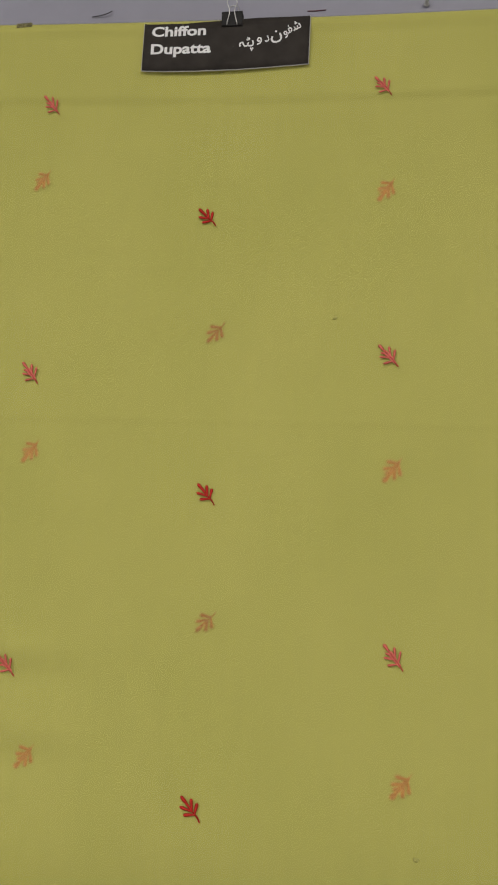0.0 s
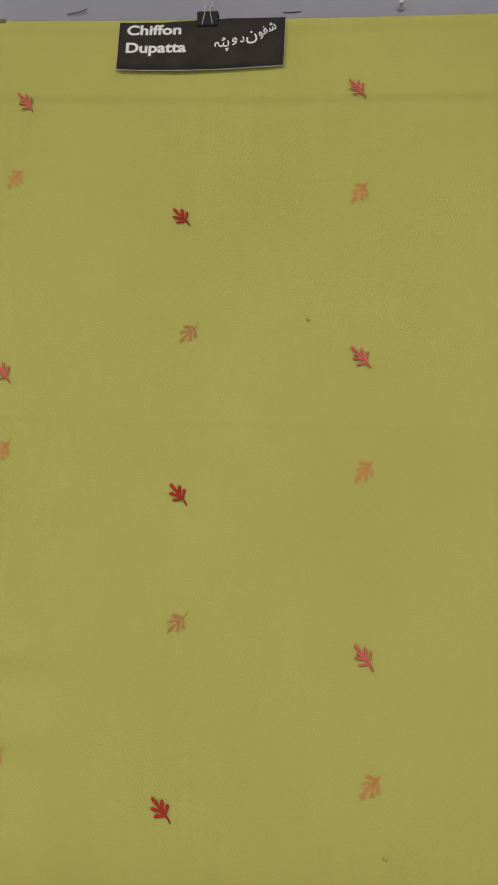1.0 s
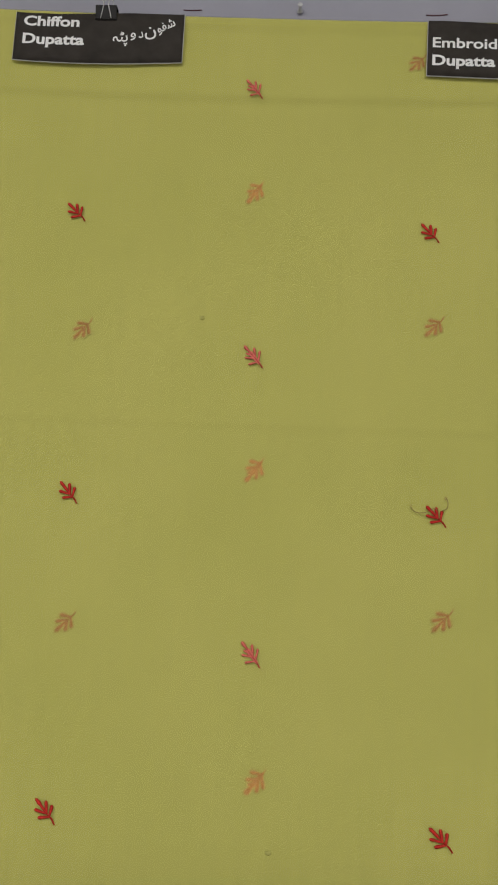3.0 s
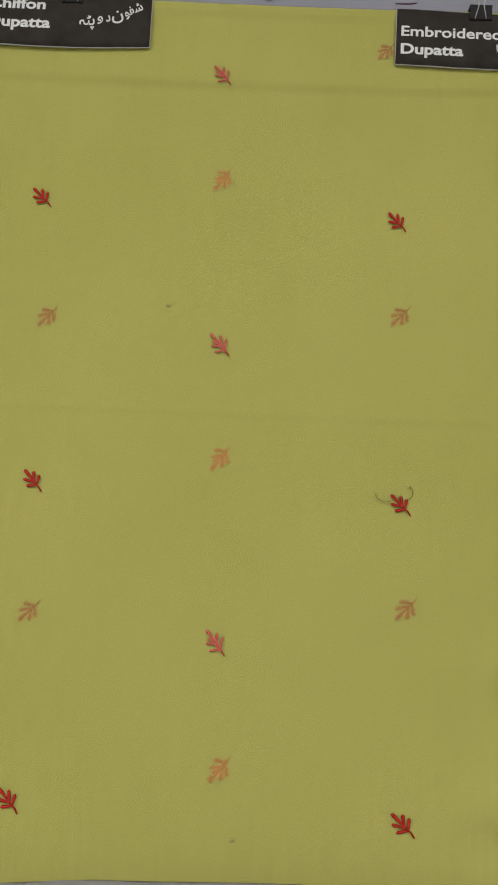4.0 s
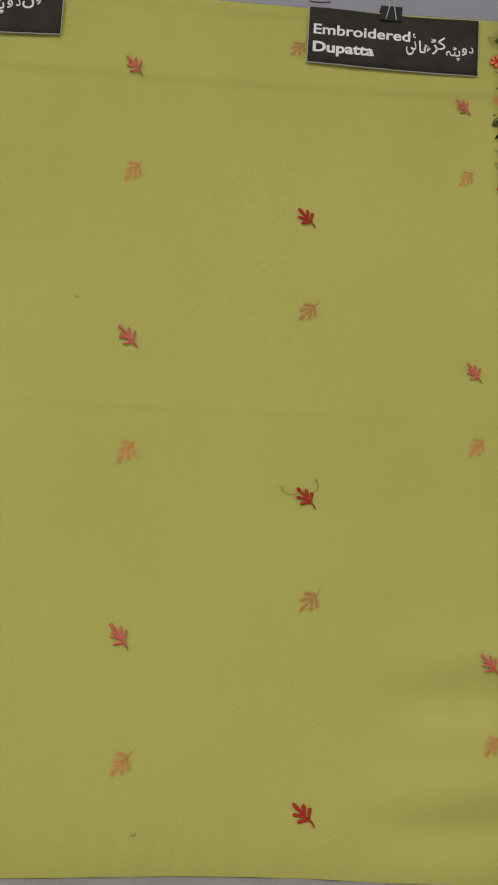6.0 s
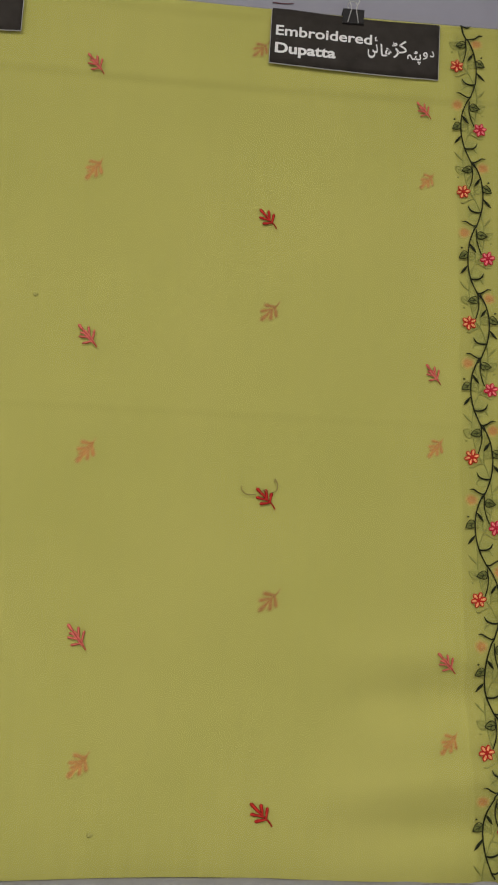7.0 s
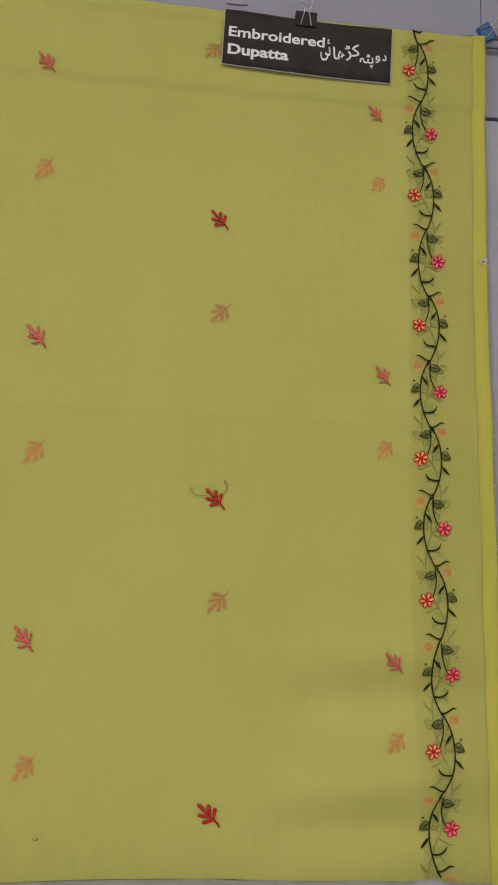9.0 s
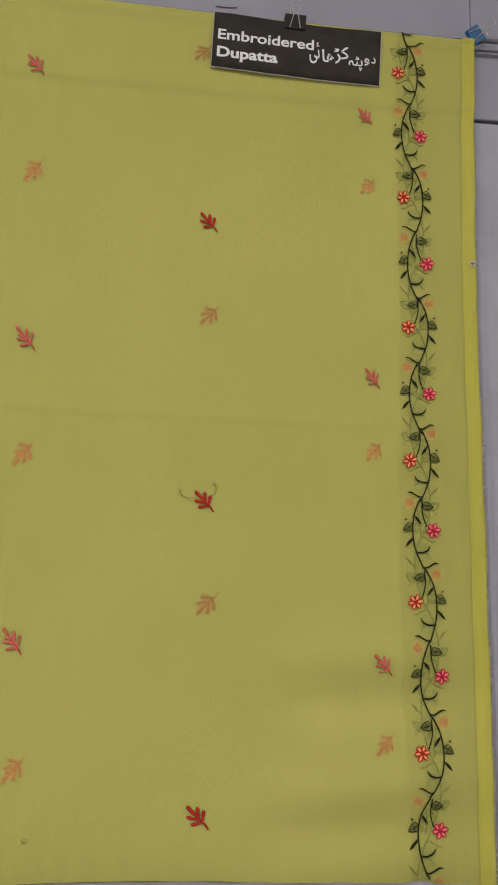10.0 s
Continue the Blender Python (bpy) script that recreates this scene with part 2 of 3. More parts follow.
def cloth_y(x, z):
    """Depth of the front sheet: nearly flat, with faint waves and folds."""
    free = min(1.0, (1.925 - z) / 0.2)
    y = -0.0016 * noise.noise((x * 3.1, 0.3, z * 2.2)) * free - 0.0006 * noise.noise((x * 11, 4.0, z * 3.5)) * free
    y -= 0.0048 * ridge(x, z, 0.31, 1.150, 0.51, 1.152, 0.024)
    y += 0.0062 * ridge(x, z, 0.31, 1.098, 0.51, 1.106, 0.024)
    y -= 0.0040 * ridge(x, z, 0.33, 1.058, 0.49, 1.060, 0.024)
    y -= 0.0056 * ridge(x, z, 0.29, 1.004, 0.53, 1.026, 0.026)
    y += 0.0056 * ridge(x, z, 0.29, 0.958, 0.53, 0.968, 0.024)
    y += 0.0040 * ridge(x, z, 0.43, 1.60, 0.54, 1.56, 0.025)
    y -= 0.0026 * ridge(x, z, -0.56, 1.160, -0.36, 1.156, 0.020)
    y += 0.0032 * ridge(x, z, -0.56, 1.122, -0.36, 1.126, 0.020)
    y -= 0.0022 * ridge(x, z, -0.58, 1.075, -0.36, 1.065, 0.022)
    y += 0.0026 * ridge(x, z, -0.58, 1.030, -0.36, 1.035, 0.022)
    for line_z, high in ((slot_z(x) + 0.002, 0.0030), (seam_z(x) + 0.002, 0.0010)):
        y -= high * math.exp(-((z - line_z) / (0.030 if z > line_z else 0.006)) ** 2)
    y -= 0.0022 * math.exp(-((top_z(x) - 0.005 - z) / 0.0045) ** 2)
    return y


LEFT = -0.78


def hem_z(x):
    """The lower hem, which hangs a little lower towards the left."""
    return 0.9168 + 0.0010 * math.sin(x * 17) - 0.08 * max(0.0, -x - 0.12) - 0.042 * max(0.0, x - 0.22)

# ---------------------------------------------------------------- the room
def slab(name, label, x0, x1, y0, y1, z0, z1, mat):
    ob = part(name, box(bmesh.new(), x0, x1, y0, y1, z0, z1), mat, smooth=False)
    return tagged(ob, label, name.split("_")[0], kind="structure")


slab("floor", "grey tiled shop floor", -2.6, 2.6, -4.2, 0.2, -0.1, 0.0, M_FLOOR)
slab("ceiling", "plain white ceiling of the shop", -2.6, 2.6, -4.2, 0.2, 2.85, 2.95, M_WALL)
slab("wall_west", "plain white painted wall", -2.7, -2.6, -4.2, 0.2, 0.0, 2.85, M_WALL)
slab("wall_east", "plain white painted wall", 2.6, 2.7, -4.2, 0.2, 0.0, 2.85, M_WALL)
slab("wall_south", "plain white painted wall", -2.6, 2.6, -4.3, -4.2, 0.0, 2.85, M_WALL)
wall = slab("wall_north", "lavender grey slat wall with dark horizontal grooves", -2.6, 2.6, 0.036, 0.2, 0.0, 2.85, M_GROOVE)


def panel(x0, x1, low, high):
    """One laminate panel of the slat wall between two lines."""
    bm = bmesh.new()
    n = 30
    e = 0.0012
    rows = []
    for k in range(n + 1):
        x = x0 + (x1 - x0) * k / n
        a, b = low(x), high(x)
        rows.append([bm.verts.new(p) for p in ((x, 0.035, a), (x, 0.022 + e, a), (x, 0.022, a + e), (x, 0.022, b - e), (x, 0.022 + e, b), (x, 0.035, b))])
    for p, q in zip(rows, rows[1:]):
        for k in range(5):
            bm.faces.new((p[k], q[k], q[k + 1], p[k + 1]))
    bm.faces.new(rows[0][::-1])
    bm.faces.new(rows[-1])
    bmesh.ops.recalc_face_normals(bm, faces=bm.faces)
    return part("panel", bm, M_BOARD, wall, smooth=False)


SEAM_X = 0.5372
rail_line = lambda x: top_z(max(-0.8, min(x, 0.6)))
slot_line = lambda x: slot_z(max(-0.7, min(x, 0.7)))
panel(-2.6, SEAM_X - 0.0006, lambda x: rail_line(x) + 0.0024, lambda x: 2.85)
panel(SEAM_X + 0.0006, 2.6, lambda x: rail_line(x) + 0.0024, lambda x: 2.85)
panel(-2.6, 2.6, lambda x: slot_line(x) + 0.0025, lambda x: rail_line(x) + 0.0003)
panel(-2.6, 2.6, lambda x: seam_z(x) + 0.0008, lambda x: slot_line(x) - 0.0025)
panel(-2.6, 2.6, lambda x: 0.0, lambda x: seam_z(x) - 0.0008)

# ceiling lamps, out of view behind the camera
lamp = thing("ceiling_light", LAMPS[0][0], LAMPS[0][1], 2.82, "white ceiling light panel with a lit diffuser", "ceiling light", "ceiling lights")
part("frame", box(bmesh.new(), -0.64, 0.64, -0.34, 0.34, 0.0, 0.03, 0.004), M_WALL, lamp)
part("diffuser", box(bmesh.new(), -0.61, 0.61, -0.31, 0.31, -0.012, 0.001, 0.003), M_LAMP, lamp, "lit white diffuser")
for lx, ly in LAMPS[1:]:
    copy_thing(lamp, pose(lx, ly, 2.82))

# rail over which the cloth is folded
rail = thing("hanging_rail", 0, 0, 0, "thin dark grey metal rail along the slat wall", "rail")
part("bar", tube(bmesh.new(), [(x / 50, 0.0034, top_z(x / 50) - 0.0050 + 0.0065 * max(0.0, min(1.0, (x / 50 - 0.49) / 0.05))) for x in range(-60, 31)] + [(1.3, 0.0034, top_z(0.6) - 0.001)], 0.0030, 10), M_ROD, rail)
for x in (-0.9, 0.72):
    part("bracket", box(bmesh.new(), x - 0.006, x + 0.006, 0.004, 0.03, top_z(min(x, 0.6)) - 0.012, top_z(min(x, 0.6)) - 0.003, 0.001), M_ROD, rail)

# ---------------------------------------------------------------- the dupatta
dupatta = thing("dupatta", 0, 0, BOTTOM, "sheer lime green chiffon dupatta folded over a rail, with red embroidery", "dupatta")
base = Matrix.Translation((0, 0, -BOTTOM))


def on_cloth(name, bm, mat, parent, label="", back=False, origin=None):
    """A stitched part: its y is lift off the flat sheet and follows the cloth."""
    for v in bm.verts:
        x, y, z = v.co
        v.co.y = (GAP + cloth_y(x, z) - 0.0005 - abs(y) if back else cloth_y(x, z) + y)
    o = Vector((*origin[:1], 0, origin[1])) if origin else Vector((0, 0, BOTTOM))
    bmesh.ops.translate(bm, verts=bm.verts, vec=-o)
    bmesh.ops.recalc_face_normals(bm, faces=bm.faces)
    ob = part(name, bm, mat, parent, label)
    ob.matrix_local = Matrix.Translation(o - (Vector((0, 0, BOTTOM)) if parent is dupatta else Vector(parent["at"])))
    ob["at"] = tuple(o)
    return ob


def sheet(name, mat, label, column, n=170):
    """One layer of the cloth, from columns of points."""
    bm = bmesh.new()
    grid = [[bm.verts.new(p) for p in column(i / n)] for i in range(n + 1)]
    for a, b in zip(grid, grid[1:]):
        for k in range(len(a) - 1):
            bm.faces.new((a[k], b[k], b[k + 1], a[k + 1]))
    bmesh.ops.translate(bm, verts=bm.verts, vec=(0, 0, -BOTTOM))
    return part(name, bm, mat, dupatta, label)


def front_column(u):
    pts = []
    for j in range(421):
        x = LEFT + (right_x(BOTTOM + (1.9 - BOTTOM) * j / 420) - 0.003 - LEFT) * u
        z = hem_z(x) + (top_z(x) - 0.006 - hem_z(x)) * j / 420
        pts.append((x, cloth_y(x, z), z))
    for k in range(1, 9):
        a = math.pi * k / 8
        pts.append((x, 0.0032 - 0.0054 * math.cos(a), top_z(x) - 0.006 + 0.006 * math.sin(a)))
    return pts


BORDER = 0.100


def rear_column(u, left, right):
    """The layers behind: left and right give the edges at a height."""
    def across(z):
        return left(z) + (right(z) - left(z)) * u

    x = across(1.9)
    pts = [(x, 0.0083, top_z(x) - 0.030), (x, 0.0083, top_z(x) - 0.015)]
    for k in range(9):
        a = math.pi * (1 - k / 8)
        pts.append((x, 0.0034 - 0.0045 * math.cos(a), top_z(x) - 0.0062 + 0.0055 * math.sin(a)))
    for j in range(1, 301):
        x = across(1.9 - (1.9 - BOTTOM) * j / 300)
        z = top_z(x) - 0.0062 - (top_z(x) - 0.0062 - hem_z(x)) * j / 300
        t = min(1.0, j / 5)
        pts.append((x, -0.0011 + (GAP + cloth_y(x, z) + 0.0011) * t * t * (3 - 2 * t), z))
    return pts


def border_edge(z):
    return right_x(z) - BORDER + 0.004 * math.sin(z * 9) + 0.003 * noise.noise((z * 31, 1.5, 0.5))


sheet("front_layer", M_CHIFFON, "sheer lime chiffon front layer", front_column)
sheet("rear_layers", M_REAR, "denser lime chiffon layers behind", lambda u: rear_column(u, lambda z: LEFT, border_edge))
sheet("border_layer", M_BORDER, "thinner single layer behind the border", lambda u: rear_column(u, border_edge, lambda z: right_x(z) - 0.003), 40)

# side hem and raw selvedge
def hem_band(name, wide, lift, label):
    """A doubled strip of sheer cloth along the right edge."""
    bm = bmesh.new()
    rows = []
    for j in range(121):
        z = hem_z(0.53) - 0.007 + (top_z(0.53) + 0.006 - hem_z(0.53)) * j / 120
        r, l = right_x(z), right_x(z) - wide - 0.002 * (1 - j / 120) + 0.0007 * noise.noise((z * 14, wide * 900, 2))
        ring = [(l, cloth_y(l, z) - 0.0001 - lift), (l + (r - l) * 0.5, cloth_y((l + r) / 2, z) - 0.0003 - lift), (r - 0.002, cloth_y(r, z) - 0.0004 - lift),
                (r, cloth_y(r, z) + 0.001), (r - 0.001, cloth_y(r, z) + 0.003)]
        rows.append([bm.verts.new((x, y, z - BOTTOM)) for x, y in ring])
    for a, b in zip(rows, rows[1:]):
        for k in range(4):
            bm.faces.new((a[k], a[k + 1], b[k + 1], b[k]))
    part(name, bm, M_HEM, dupatta, label)


hem_band("side_hem", 0.0170, 0.0, "doubled bright lime side hem")
hem_band("hem_fold", 0.0140, 0.0002, "bright lime inner fold of the hem")

rng = random.Random(5)
fray = bmesh.new()
rows = []
for j in range(700):
    z = BOTTOM + (1.90 - BOTTOM) * j / 699
    r = right_x(z)
    w = (0.0022 + 0.0016 * rng.random() ** 2) * min(1.0, 0.35 + (1.9 - z) * 2.2)
    rows.append([fray.verts.new(p) for p in ((r - 0.002, cloth_y(r, z) + 0.0034, z - BOTTOM), (r + w * 0.6, cloth_y(r, z) + 0.0025, z - BOTTOM),
                                             (r + w, cloth_y(r, z) + 0.0034, z - BOTTOM), (r, cloth_y(r, z) + 0.0042, z - BOTTOM))])
for a, b in zip(rows, rows[1:]):
    for k in range(4):
        fray.faces.new((a[k], a[(k + 1) % 4], b[(k + 1) % 4], b[k]))
bmesh.ops.recalc_face_normals(fray, faces=fray.faces)
part("selvedge", fray, M_SELVEDGE, dupatta, "frayed grey raw selvedge", smooth=False)

# ---- scattered leaf motifs
rng = random.Random(11)
UNIT = 0.000237
RED_LOBES = [((-45, -48), (6, 4), 17), ((0, -43), (8, 8), 17), ((28, -28), (20, 22), 16), ((-46, -4), (8, 9), 15), ((-28, 28), (22, 20), 16)]
RED_STEM = [(2, 2), (22, 20), (34, 32), (45, 50)]
PINK_LOBES = [((-48, -62), (-14, -22), 21), ((3, -52), (10, 4), 16), ((33, -34), (24, 22), 16), ((-46, 0), (8, 8), 15),
              ((-28, 37), (24, 26), 15), ((-38, -22), (-4, -6), 12)]
PINK_STEM = [(-30, -42), (0, -4), (26, 28), (46, 57)]
PINK_BODY = ((-22, -30), (32, 36), 30)


def blob(bm, c, radius, lift):
    """A round patch of a blurred rear motif."""
    return lobe(bm, c - Vector((radius, 0)), c + Vector((radius, 0)), 1.9 * radius, lift, 0.00008, 0.5)


def motif(x, z, pink, size, turn=0.0, back=False):
    """An embroidered leaf with its stem towards the lower right; seen from behind it stands upside down."""
    ca, sa = math.cos(turn), math.sin(turn)
    k = UNIT * size
    flip = -1 if not back else 1

    def at(p):
        px, pz = p[0] * k, p[1] * k * flip
        return Vector((x + px * ca - pz * sa, z + px * sa + pz * ca))

    lobes, stem = (PINK_LOBES, PINK_STEM) if pink else (RED_LOBES, RED_STEM)
    low, high = bmesh.new(), bmesh.new()
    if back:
        # Through-cloth blur is painted as three nested opaque tiers, fading outwards.
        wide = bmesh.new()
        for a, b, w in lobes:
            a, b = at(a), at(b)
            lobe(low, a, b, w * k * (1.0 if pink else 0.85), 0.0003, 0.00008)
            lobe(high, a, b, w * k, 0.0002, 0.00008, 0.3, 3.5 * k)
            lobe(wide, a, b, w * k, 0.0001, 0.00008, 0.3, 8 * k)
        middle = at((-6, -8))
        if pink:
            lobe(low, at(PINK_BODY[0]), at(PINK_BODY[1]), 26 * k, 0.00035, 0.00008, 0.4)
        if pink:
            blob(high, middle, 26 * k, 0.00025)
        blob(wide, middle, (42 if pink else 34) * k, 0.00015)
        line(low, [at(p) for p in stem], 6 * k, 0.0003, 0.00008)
        leaf = on_cloth("embroidered_leaf", low, M_VEILED_PINK if pink else M_VEILED_RED, dupatta,
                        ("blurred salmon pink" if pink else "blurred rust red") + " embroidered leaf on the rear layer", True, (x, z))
        on_cloth("blur_tier", high, M_MID_PINK if pink else M_MID_RED, leaf, "", True, (x, z))
        on_cloth("blur_tier", wide, M_HALO_PINK if pink else M_HALO_RED, leaf, "", True, (x, z))
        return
    for a, b, w in lobes:
        lobe(low, at(a), at(b), w * k * (0.76 if pink else 0.90), 0.0003, 0.0004, grow=k * 0.6)
        lobe(high, at(a), at(b), w * k * (0.56 if pink else 0.58), 0.0005, 0.0005)
    line(low, [at(p) for p in stem], 7.5 * k, 0.0004, 0.0004, False)
    if pink:
        lobe(high, at(PINK_BODY[0]), at(PINK_BODY[1]), 25 * k, 0.0004, 0.0004)
    leaf = on_cloth("embroidered_leaf", low, M_PINK_EDGE if pink else M_RED_EDGE, dupatta,
                    ("pink embroidered leaf" if pink else "deep red embroidered leaf"), back, (x, z))
    on_cloth("satin_fill", high, M_PINK if pink else M_RED, leaf, "", back, (x, z))
    if pink:
        vein = line(bmesh.new(), [at(p) for p in stem], 4 * k, 0.0010, 0.0003)
        on_cloth("vein", vein, M_PINK_EDGE, leaf, "", back, (x, z))


FRONT_PINK = [(-0.4232, 1.834), (-0.4316, 1.4845), (-0.4413, 1.138), (-0.0055, 1.8303), (0.0, 1.5), (0.0043, 1.1653),
              (0.3918, 1.7987), (0.4018, 1.4709), (0.4137, 1.142)]
FRONT_RED = [(-0.2163, 1.676), (-0.2081, 1.340), (-0.2153, 0.9943), (0.2033, 1.651), (0.2069, 1.3214), (0.2089, 0.9817)]
BACK_PINK = [(-0.4341, 1.7395), (-0.4291, 1.3911), (-0.4151, 1.0358), (-0.002, 1.706), (0.0043, 1.3717), (0.0125, 1.0315),
             (0.3988, 1.7142), (0.4075, 1.3865), (0.4193, 1.0552)]
BACK_RED = [(-0.2034, 1.5348), (-0.2057, 1.1951), (0.2093, 1.5415), (0.215, 1.2075), (0.192, 1.8715)]
for spots, pink, back in ((FRONT_PINK, True, False), (FRONT_RED, False, False), (BACK_PINK, True, True), (BACK_RED, False, True)):
    for x, z in spots:
        if back:
            x, z = x - 0.007 * (x - 0.06), z - 0.008 * (z - 1.295)
        motif(x, z, pink, (0.98 + 0.14 * (1.85 - z)) * rng.uniform(0.97, 1.03) * ((0.78 if x > 0.3 else 0.92) if pink else 1.0), rng.uniform(-0.06, 0.06), back)

# loose threads on one leaf
cx, cz = 0.2069, 1.3214
for pts in ([(-0.011, 0.004), (-0.019, 0.0035), (-0.025, 0.006), (-0.028, 0.011), (-0.0265, 0.0125)],
            [(0.006, 0.006), (0.012, 0.009), (0.0132, 0.016), (0.0108, 0.0215), (0.0095, 0.0195), (0.0125, 0.0185)],
            [(-0.006, 0.006), (-0.002, 0.0092), (0.002, 0.0065)]):
    p3 = [(cx + a, cloth_y(cx + a, cz + b) - 0.0012, cz + b - BOTTOM) for a, b in pts]
    part("loose_thread", tube(bmesh.new(), glide(p3, 6), 0.00045, 5), M_FLOSS, dupatta, "curled brown loose thread")

# small specks in the weave
for x, z, r in ((0.0272, 0.9605, 0.0030), (-0.0614, 1.5468, 0.0026)):
    bm = bmesh.new()
    bmesh.ops.create_uvsphere(bm, u_segments=10, v_segments=6, radius=r)
    for v in bm.verts:
        v.co = Vector((v.co.x * 1.1, v.co.y * 0.12, v.co.z * (0.8 + 0.3 * noise.noise(v.co * 900))))
    bmesh.ops.translate(bm, verts=bm.verts, vec=(x, cloth_y(x, z) + GAP - 0.0012, z - BOTTOM))
    part("speck", bm, M_STAIN, dupatta, "faint brown speck in the cloth")

# ---- vine border
V = 0.00024
FIRST = 1.8605
SWAY = (0, -2.5, 0, 0.7, 3.4, 0.6, 3.2, 0.5, 3.6, 2.4, 2.0, -1.0)
DROP = (0, 1.6, 0.9, 2.6, 1.5, 0.8, -0.5, -0.6, -0.5, 0, -1.0, 0, 0)


def vine_x(z):
    u = max(0.0, min(10.999, (FIRST - z) / 0.0815))
    a = int(u)
    w = 0.5 - 0.5 * math.cos(math.pi * (u - a))
    return 0.001 * (SWAY[a] * (1 - w) + SWAY[a + 1] * w) + 0.4468 + 0.0255 * (1.86 - z) + 0.0022 * math.sin((1.86 - z) * 9) - 0.07 * max(0.0, 1.03 - z)


def vine_unit(index, back=False):
    """Half a wave of the vine with its flower; every other one is mirrored."""
    z0 = FIRST - 0.0809 * index - 0.0088 * (index / 11) ** 5 - 0.001 * DROP[index] + (0.0318 if back else 0.0)
    side = 1 if index % 2 == 0 else -1
    up = 1 if not back else -1
    if back:
        side = -side
    size = 1 + 0.05 * index / 11

    def at(px, py):
        z = z0 - py * V * up
        return Vector((vine_x(z) + px * V * size * side, z))

    def clipped(z):
        return z > top_z(0.45) - 0.004 or z < hem_z(0.46) + 0.001

    tag = " on the rear layer" if back else ""
    green = M_VEILED_VINE if back else M_VINE
    thin = 0.75 if back else 0.9

    def stitch(name, bm, mat, parent, label="", o=None):
        keep = [v for v in bm.verts if clipped(v.co.z)]
        bmesh.ops.delete(bm, geom=keep, context="VERTS")
        if len(bm.faces) < 4:
            bm.free()
            return None
        return on_cloth(name, bm, mat, parent, label, back, o)

    stem = line(bmesh.new(), [at(7, -153), at(25, -110), at(37, -68), at(43, -15), at(42, 40), at(32, 102), at(7, 172), at(-4, 189), at(-11, 202)], 7.5 * V * thin, 0.0007, 0.0005, False)
    line(stem, [at(-3, -150), at(-2, -115), at(-4, -85), at(-13, -50), at(-25, -18)], 6 * V * thin, 0.0006, 0.0005, False)
    mid = at(0, 0)
    stalk = stitch("vine_stem", stem, green, dupatta, "dark green stitched vine stem" + tag, (mid.x, mid.y))
    # tendrils
    for pts, w in (([(-35, 74), (-24, 94), (-2, 105), (20, 106), (34, 101)], 9), ([(-70, 157), (-50, 156), (-30, 168), (-8, 178), (8, 171)], 8)):
        tendril = line(bmesh.new(), [at(*p) for p in pts], w * V * thin, 0.0007, 0.0005)
        stitch("tendril", tendril, green, dupatta, "dark green curled tendril" + tag, tuple(at(*pts[2])))
    # solid leaves
    for a, b in (((33, -72), (2, -30)), ((44, 36), (82, 80))):
        a, b = at(*a), at(*b)
        pts = [a.lerp(b, k / 8) for k in range(9)]
        solid = strip(bmesh.new(), pts, [V * 15 * thin * max(0.12, math.sin(math.pi * (0.06 + 0.9 * k / 8))) for k in range(9)], 0.0006, 0.0006)
        stitch("vine_leaf", solid, green, dupatta, "solid dark green stitched leaf" + tag, tuple(a))
    # open leaves: an outline, a vein and a sparse fill
    for root, tip in (((-3, -122), (-56, -112)), ((43, -28), (88, 2))):
        r, t = at(*root), at(*tip)
        d = t - r
        q = Vector((-d.y, d.x)) * 0.33
        rim = line(bmesh.new(), [r, r + d * 0.22 + q * 1.0, r + d * 0.6 + q * 0.85, t], 4.2 * V * thin, 0.0008, 0.0004, False, 5)
        line(rim, [r, r + d * 0.22 - q * 1.0, r + d * 0.6 - q * 0.85, t], 4.2 * V * thin, 0.0008, 0.0004, False, 5)
        line(rim, [r, r + d * 0.45 + q * 0.1, r + d * 0.85], 4 * V * thin, 0.0008, 0.0004, True, 5)
        line(rim, [r + d * 0.35, r + d * 0.55 + q * 0.6], 3 * V, 0.0008, 0.0003, True, 4)
        line(rim, [r + d * 0.3, r + d * 0.55 - q * 0.6], 3 * V, 0.0008, 0.0003, True, 4)
        leaf = stitch("vine_leaf", rim, green, dupatta, "outlined dark green leaf" + tag, tuple(r))
        fill = strip(bmesh.new(), [r.lerp(t, k / 8) for k in range(9)],
                     [q.length * 1.9 * max(0.05, math.sin(math.pi * k / 8) ** 0.8) for k in range(9)], 0.0003, 0.0003)
        if leaf:
            stitch("fill", fill, M_HALO_VINE if back else M_LEAFFILL, leaf, "", tuple(r))
    # dot
    dot = at(75, -52)
    if not clipped(dot.y):
        knot = lobe(bmesh.new(), dot + Vector((-5 * V, 0)), dot + Vector((5 * V, 0)), 9 * V, 0.0006, 0.0006, 0.5)
        stitch("knot", knot, green, dupatta, "dark green knot" + tag, tuple(dot))
    # flower
    c = at(-56, 0)
    warm = index % 2 == 0
    edge, fill = (M_ORANGE, M_PEACH) if warm else (M_MAGENTA, M_ROSE)
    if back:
        # Flower seen through the cloth: its blur is painted as nested opaque discs.
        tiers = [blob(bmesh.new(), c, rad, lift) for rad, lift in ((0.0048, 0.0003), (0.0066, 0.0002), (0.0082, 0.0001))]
        bloom = stitch("flower", tiers[0], M_VEILED_PINK, dupatta, "blurred salmon flower on the rear layer", (c.x, c.y))
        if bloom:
            stitch("blur_tier", tiers[1], M_MID_PINK, bloom, "", (c.x, c.y))
            stitch("blur_tier", tiers[2], M_HALO_PINK, bloom, "", (c.x, c.y))
